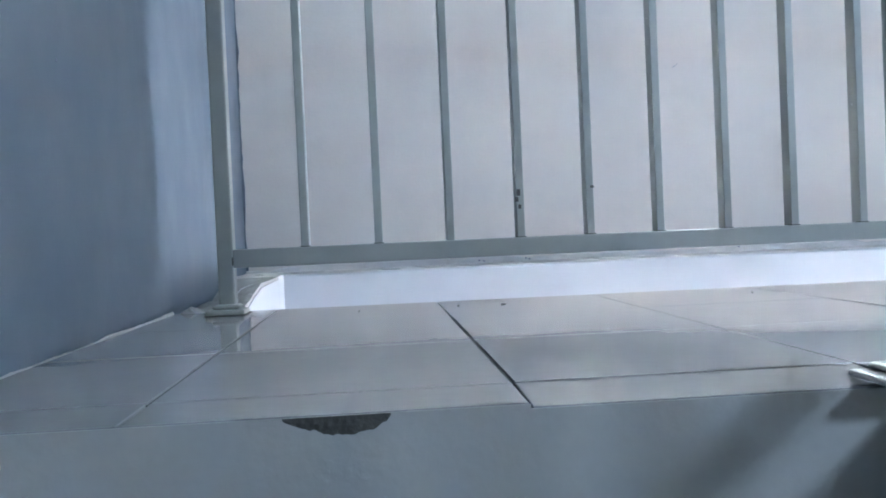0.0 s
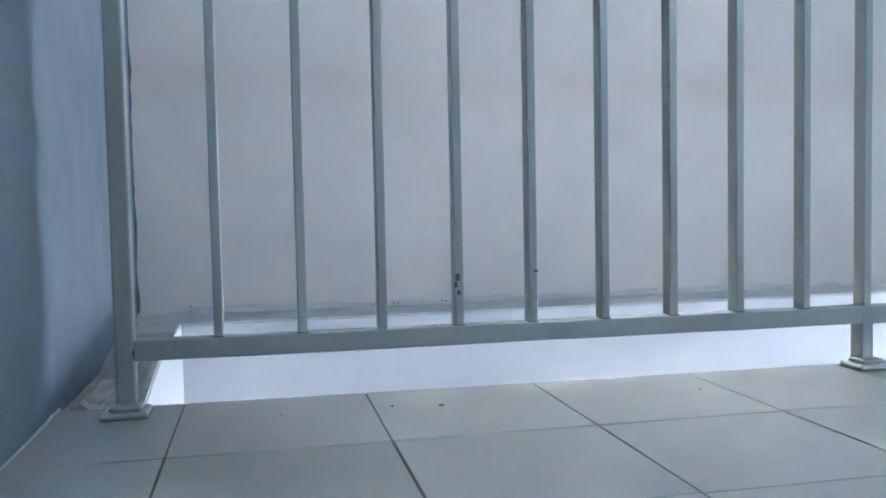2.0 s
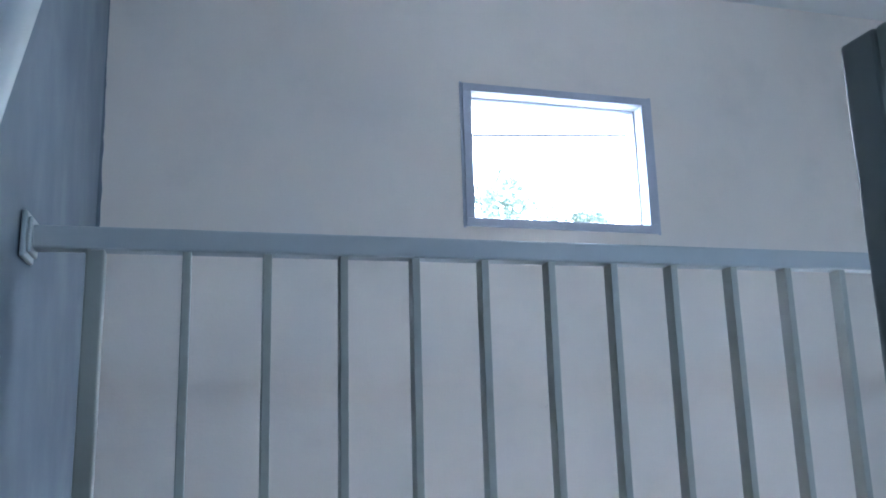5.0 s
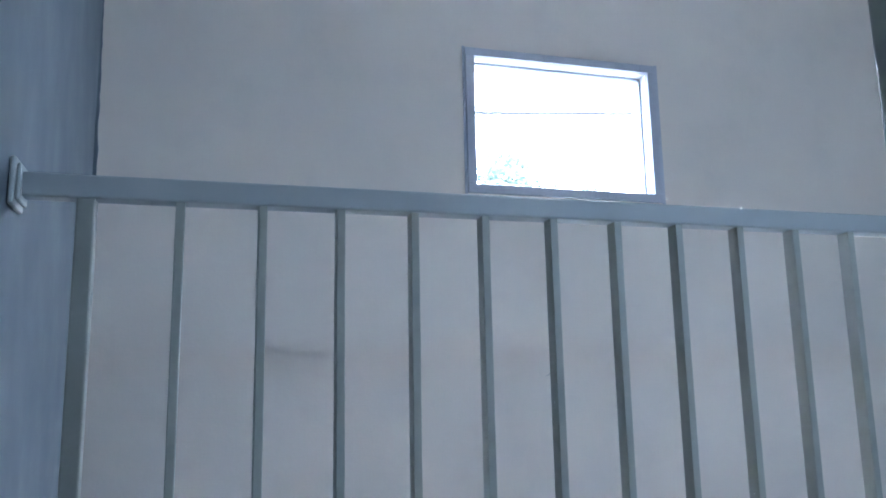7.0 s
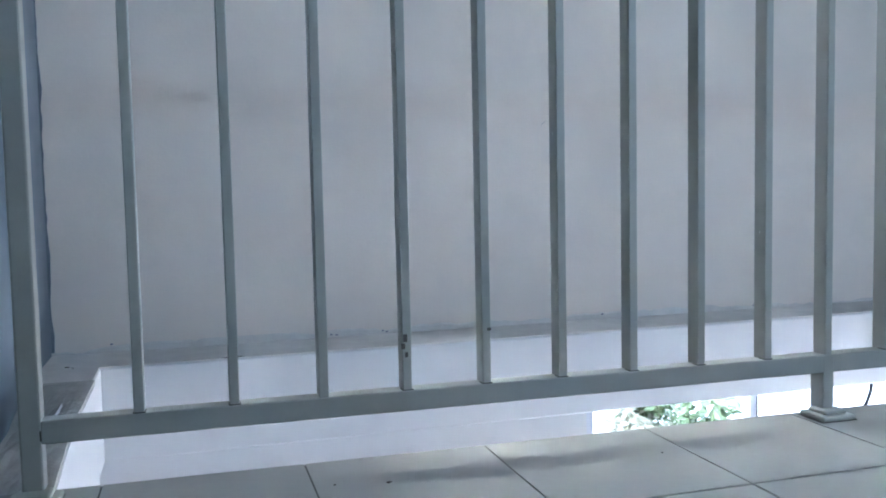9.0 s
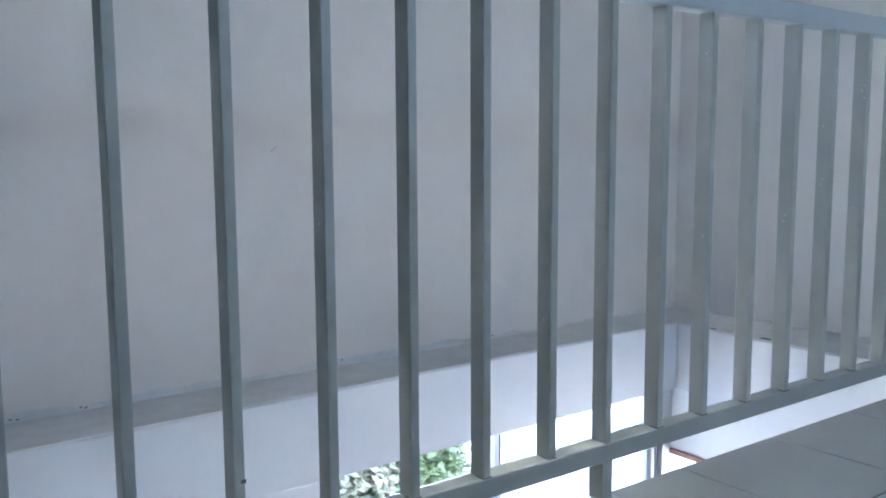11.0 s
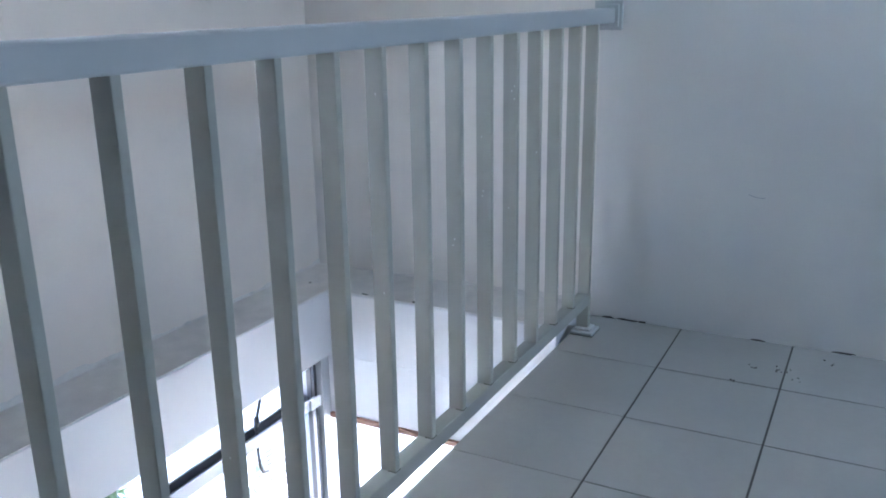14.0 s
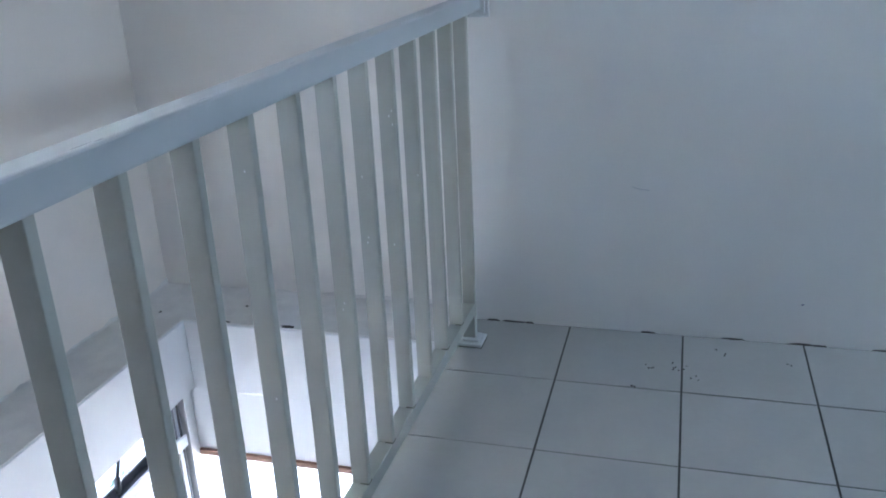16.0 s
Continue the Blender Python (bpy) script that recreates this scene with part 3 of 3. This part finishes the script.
# small marks on the walls
bmf = bmesh.new()
blot(bmf, (XL + 0.0003, -0.68, 0.503), (0, 1, 0), (0, 0, 1), (1, 0, 0), (0.005, 0.004), 0.001, 3, 8)
blot(bmf, (XL + 0.0003, -0.42, 1.40), (0, 1, 0), (0, 0, 1), (1, 0, 0), (0.004, 0.005), 0.001, 4, 8)
tube(bmf, [(XR - 0.0003, -0.61 - 0.010 * k, 0.560 - 0.0045 * k + 0.0005 * k * k) for k in range(7)], 0.0006, 5)
for cx, cz in ((0.027, 0.080), (0.79, 0.062), (0.808, 0.059), (0.985, 0.064), (1.0, 0.060), (2.62, 0.066), (1.9, 0.071)):
    blot(bmf, (cx, YB - 0.0065, cz), (1, 0, 0), (0, 0, 1), (0, -1, 0), (0.006, 0.0035), 0.0012, cx, 8)
blot(bmf, (XR - 0.0003, -1.207, 0.154), (0, 1, 0), (0, 0, 1), (-1, 0, 0), (0.006, 0.004), 0.0008, 9, 8)
tube(bmf, [(1.64 + 0.008 * k, YB - 0.0003, 0.835 + 0.006 * k) for k in range(4)], 0.0008, 5)
put("wall_marks", bmf, M_INK, "small grey scuffs and specks on the painted walls", "marks", "stuff")

# scratches on the balusters
part("scratch", boxes(((4 * SP - 0.006, -0.0232, 0.265), (4 * SP + 0.003, -0.0215, 0.282)), ((4 * SP - 0.010, -0.0232, 0.250), (4 * SP - 0.002, -0.0215, 0.262)), ((4 * SP - 0.003, -0.0232, 0.232), (4 * SP + 0.004, -0.0215, 0.243))), M_SCRATCH, rail, "dark scratched paint")
part("scratch", boxes(((-0.0062, -0.0232, 0.121), (-0.0030, -0.0215, 0.141))), M_SCRATCH, rail, "dark drip at the weld")
part("scratch", boxes(((5 * SP + 0.004, -0.0232, 0.278), (5 * SP + 0.013, -0.0215, 0.284))), M_SCRATCH, rail, "dark scratched paint")


# rubbed places along the top rail, and flecks of wall paint on the balusters
rnd = random.Random(41)
for lx, ly, ln in ((1.555, -0.020, 0.030), (1.740, -0.018, 0.026), (1.770, -0.021, 0.012), (2.020, -0.019, 0.022), (2.36, -0.010, 0.014), (1.21, -0.016, 0.02)):
    bmf = blot(bmesh.new(), (lx, ly, ZT1 - 0.0002), (1, 0, 0), (0, 1, 0), (0, 0, 1), (ln, 0.0022), 0.0004, rnd.random(), 12)
    part("rubbed_patch", bmf, M_RUBBED, rail, "dark rubbed paint on the top rail")
fleck = mesh_of("paint_fleck", blot(bmesh.new(), (0, 0, 0), (0, 1, 0), (0, 0, 1), (-1, 0, 0), (0.0022, 0.0034), 0.0005, 7, 8), M_PLASTIC)
for k, zs in ((12, (1.071, 0.62)), (14, (0.638, 0.655)), (15, (0.734, 0.748, 0.90)), (16, (1.006, 1.02, 0.985, 0.66)), (17, (0.80,)), (9, (0.47,)), (6, (0.71,))):
    for z in zs:
        piece("paint_fleck", fleck, rail, (bal_x(k) - 0.0099, rnd.uniform(-0.018, 0.010), z), "white fleck of wall paint")

# ---- outside ----


def leaf_cloud(bm, centre, radii, count, size, seed, narrow=0.45):
    """Many small folded leaves scattered in an uneven crown."""
    rnd = random.Random(seed)
    c = Vector(centre)
    lumps = [(Vector((rnd.gauss(0, 0.45), rnd.gauss(0, 0.45), rnd.gauss(0, 0.40))), rnd.uniform(0.25, 0.55)) for _ in range(14)]
    for _ in range(count):
        o, r = rnd.choice(lumps)
        p = o + Vector((rnd.gauss(0, 1), rnd.gauss(0, 1), rnd.gauss(0, 1))).normalized() * r * rnd.uniform(0.5, 1.0)
        p = c + Vector((p.x * radii[0], p.y * radii[1], p.z * radii[2]))
        s = size * rnd.uniform(0.6, 1.3)
        m = Matrix.Translation(p) @ Euler((rnd.uniform(-1.2, 1.2), rnd.uniform(-1.2, 1.2), rnd.uniform(0, 6.28))).to_matrix().to_4x4()
        a, b, d, e = (bm.verts.new(m @ Vector(v)) for v in ((0, -s, 0), (s * narrow, 0, s * 0.15), (0, s, 0), (-s * narrow, 0, s * 0.15)))
        bm.faces.new((a, b, d))
        bm.faces.new((a, d, e))
    return bm


G = ZL - 0.12
tree = empty("tree", (4.4, 8.6, G), "tall slender tree with small sparse leaves", "tree")
part("trunk", tube(bmesh.new(), [(0, 0, 0), (0.05, 0.02, 2.2), (-0.05, 0.05, 4.4), (0.0, 0, 6.4)], [0.14, 0.11, 0.08, 0.02]), M_BARK, tree)
for k in range(7):
    a, z = k * 2.1, 3.2 + k * 0.4
    part("limb", tube(bmesh.new(), [(0, 0, z), (0.5 * math.cos(a), 0.5 * math.sin(a), z + 0.5), (1.0 * math.cos(a), 1.0 * math.sin(a), z + 0.8)], [0.04, 0.028, 0.012], 6), M_BARK, tree)
crown = leaf_cloud(bmesh.new(), (-0.6, 0, 6.15), (0.9, 0.9, 1.15), 6500, 0.052, 11, 0.33)
leaf_cloud(crown, (0.35, 0, 6.1), (1.2, 1.0, 0.65), 6500, 0.052, 12, 0.33)
part("crown", crown, M_TREELEAF, tree)

bush = empty("flowering_bush", (3.55, 3.55, G), "dense green bush with a pink blossom by the white garden wall", "bush")
for k in range(6):
    a = k * 1.05
    part("stem", tube(bmesh.new(), [(0.05 * math.cos(a), 0.05 * math.sin(a), 0), (0.3 * math.cos(a), 0.25 * math.sin(a), 1.0), (0.42 * math.cos(a), 0.3 * math.sin(a), 1.7)], [0.025, 0.018, 0.008], 6), M_BARK, bush)
part("foliage", leaf_cloud(bmesh.new(), (0, 0, 1.55), (0.52, 0.40, 0.95), 9000, 0.048, 4), M_LEAF, bush)
part("dry_foliage", leaf_cloud(bmesh.new(), (-0.28, -0.15, 1.5), (0.28, 0.25, 0.7), 2600, 0.042, 9), M_LEAF2, bush)
part("blossom", leaf_cloud(bmesh.new(), (0.45, -0.30, 1.42), (0.10, 0.07, 0.08), 40, 0.045, 14, 0.8), M_PINK, bush)

shrub = empty("garden_shrub", (4.95, 2.7, G), "pale shrub with purplish blossoms outside the glazing", "shrub")
part("stem", tube(bmesh.new(), [(0, 0, 0), (0.03, 0, 0.6), (0, 0.02, 0.8)], [0.03, 0.02, 0.01], 6), M_BARK, shrub)
part("foliage", leaf_cloud(bmesh.new(), (0, 0, 0.62), (0.34, 0.30, 0.36), 900, 0.06, 23), M_TREELEAF, shrub)
part("blossom", leaf_cloud(bmesh.new(), (0.05, -0.15, 0.80), (0.16, 0.12, 0.14), 120, 0.045, 24, 0.8), M_LILAC, shrub)

# guessed wall; its unseen height is added to keep sky off the lower glazing
put("tall_screen_wall", boxes(((-4, 4.3, G), (14, 4.45, 2.2))), M_GARDEN, "white wall across the garden, its added unseen height blocking sky light", "wall", "structure")

wire = empty("power_line", (0, 8.55, 0), "thin dark overhead wire on a wooden pole", "wire")
part("strand", tube(bmesh.new(), [(-6 + k, 0, 4.50 + 0.075 * (k - 6) - 0.05 * math.sin(math.pi * k / 24)) for k in range(19)], 0.028, 6), M_RUBBER, wire)
part("pole", tube(bmesh.new(), [(12.0, 0.1, G), (12.0, 0.1, 2.0), (12.0, 0.1, 6.2)], [0.13, 0.11, 0.09], 10), M_BARK, wire)

cable = empty("hanging_cable", (3.02, 1.117, 0), "black cable with a moulded joint and white tag", "cable")
part("cord", tube(bmesh.new(), [(0.045, 0, -0.20), (0.035, 0, -0.30), (0.010, 0, -0.36), (0.0, 0, -0.45), (-0.002, 0, -0.52), (0.004, 0, -0.58), (0.022, 0, -0.62), (0.05, 0, -0.63)], 0.007, 8), M_RUBBER, cable, smooth=True)
part("joint", tube(bmesh.new(), [(0.010, 0, -0.355), (0.007, 0, -0.365), (0.003, 0, -0.415), (0.001, 0, -0.425)], [0.007, 0.012, 0.012, 0.007], 10), M_RUBBER, cable, smooth=True)
tag = part("tag", boxes(((0.030, -0.004, -0.640), (0.105, 0.004, -0.50)), bevel=0.003), M_PLASTIC, cable, "white printed tag")
for z0, w in ((-0.545, 0.045), (-0.565, 0.055), (-0.585, 0.040), (-0.605, 0.050)):
    part("print_bar", boxes(((0.040, -0.0052, z0), (0.040 + w, -0.0041, z0 + 0.008))), M_INK, tag)

# ---- floor tiles ----
TX = [XL + 0.004] + [0.108 + TILE * i for i in range(0, 9)] + [XR - 0.004]
TY = [0.02] + [-0.402 - TILE * i for i in range(0, 11)]
TY = [y for y in TY if y > YR] + [YR]
tiles = {}


def tile(x0, x1, y0, y1):
    w, d = round(x1 - x0 - 0.005, 3), round(y1 - y0 - 0.0065, 3)
    if (w, d) not in tiles:
        tiles[(w, d)] = mesh_of("tile", boxes(((-w / 2, -d / 2, -0.0095), (w / 2, d / 2, 0)), bevel=0.0006), M_TILE)
    piece("tile", tiles[(w, d)], slab, ((x0 + x1) / 2, (y0 + y1) / 2, 0.0004 * math.sin(37 * x0 + 91 * y0)))


def nosing(x0, x1, y1):
    """The narrow cut tiles at the head of the stairs, which dip a little towards them."""
    bm = boxes(((x0 + 0.002, YF - 0.009 - y1, -0.0095), (x1 - 0.002, -0.002, 0)), bevel=0.0015)
    ob = part("nosing_tile", bm, M_TILE, slab)
    ob.location = (0, y1, 0)
    ob.rotation_euler = (radians(2.5 if x0 > 0.5 else 0.3), 0, 0)


for x0, x1 in zip(TX, TX[1:]):
    # the first row is cut along the floor's edge
    part("tile", prism(bmesh.new(), [(x0 + 0.002, TY[1] + 0.0035), (x1 - 0.002, TY[1] + 0.0035), (x1 - 0.002, edge_y(x1)), (x0 + 0.002, edge_y(x0))], -0.0095, 0.0), M_TILE, slab)
    for y1, y0 in zip(TY[1:], TY[2:]):
        if x0 > 0.9:
            tile(max(x0, 0.93), x1, y0, y1)
        elif y1 > YF:
            if y0 > YF:
                tile(x0, x1, y0, y1)
            else:
                nosing(x0, min(x1, 0.93), y1)
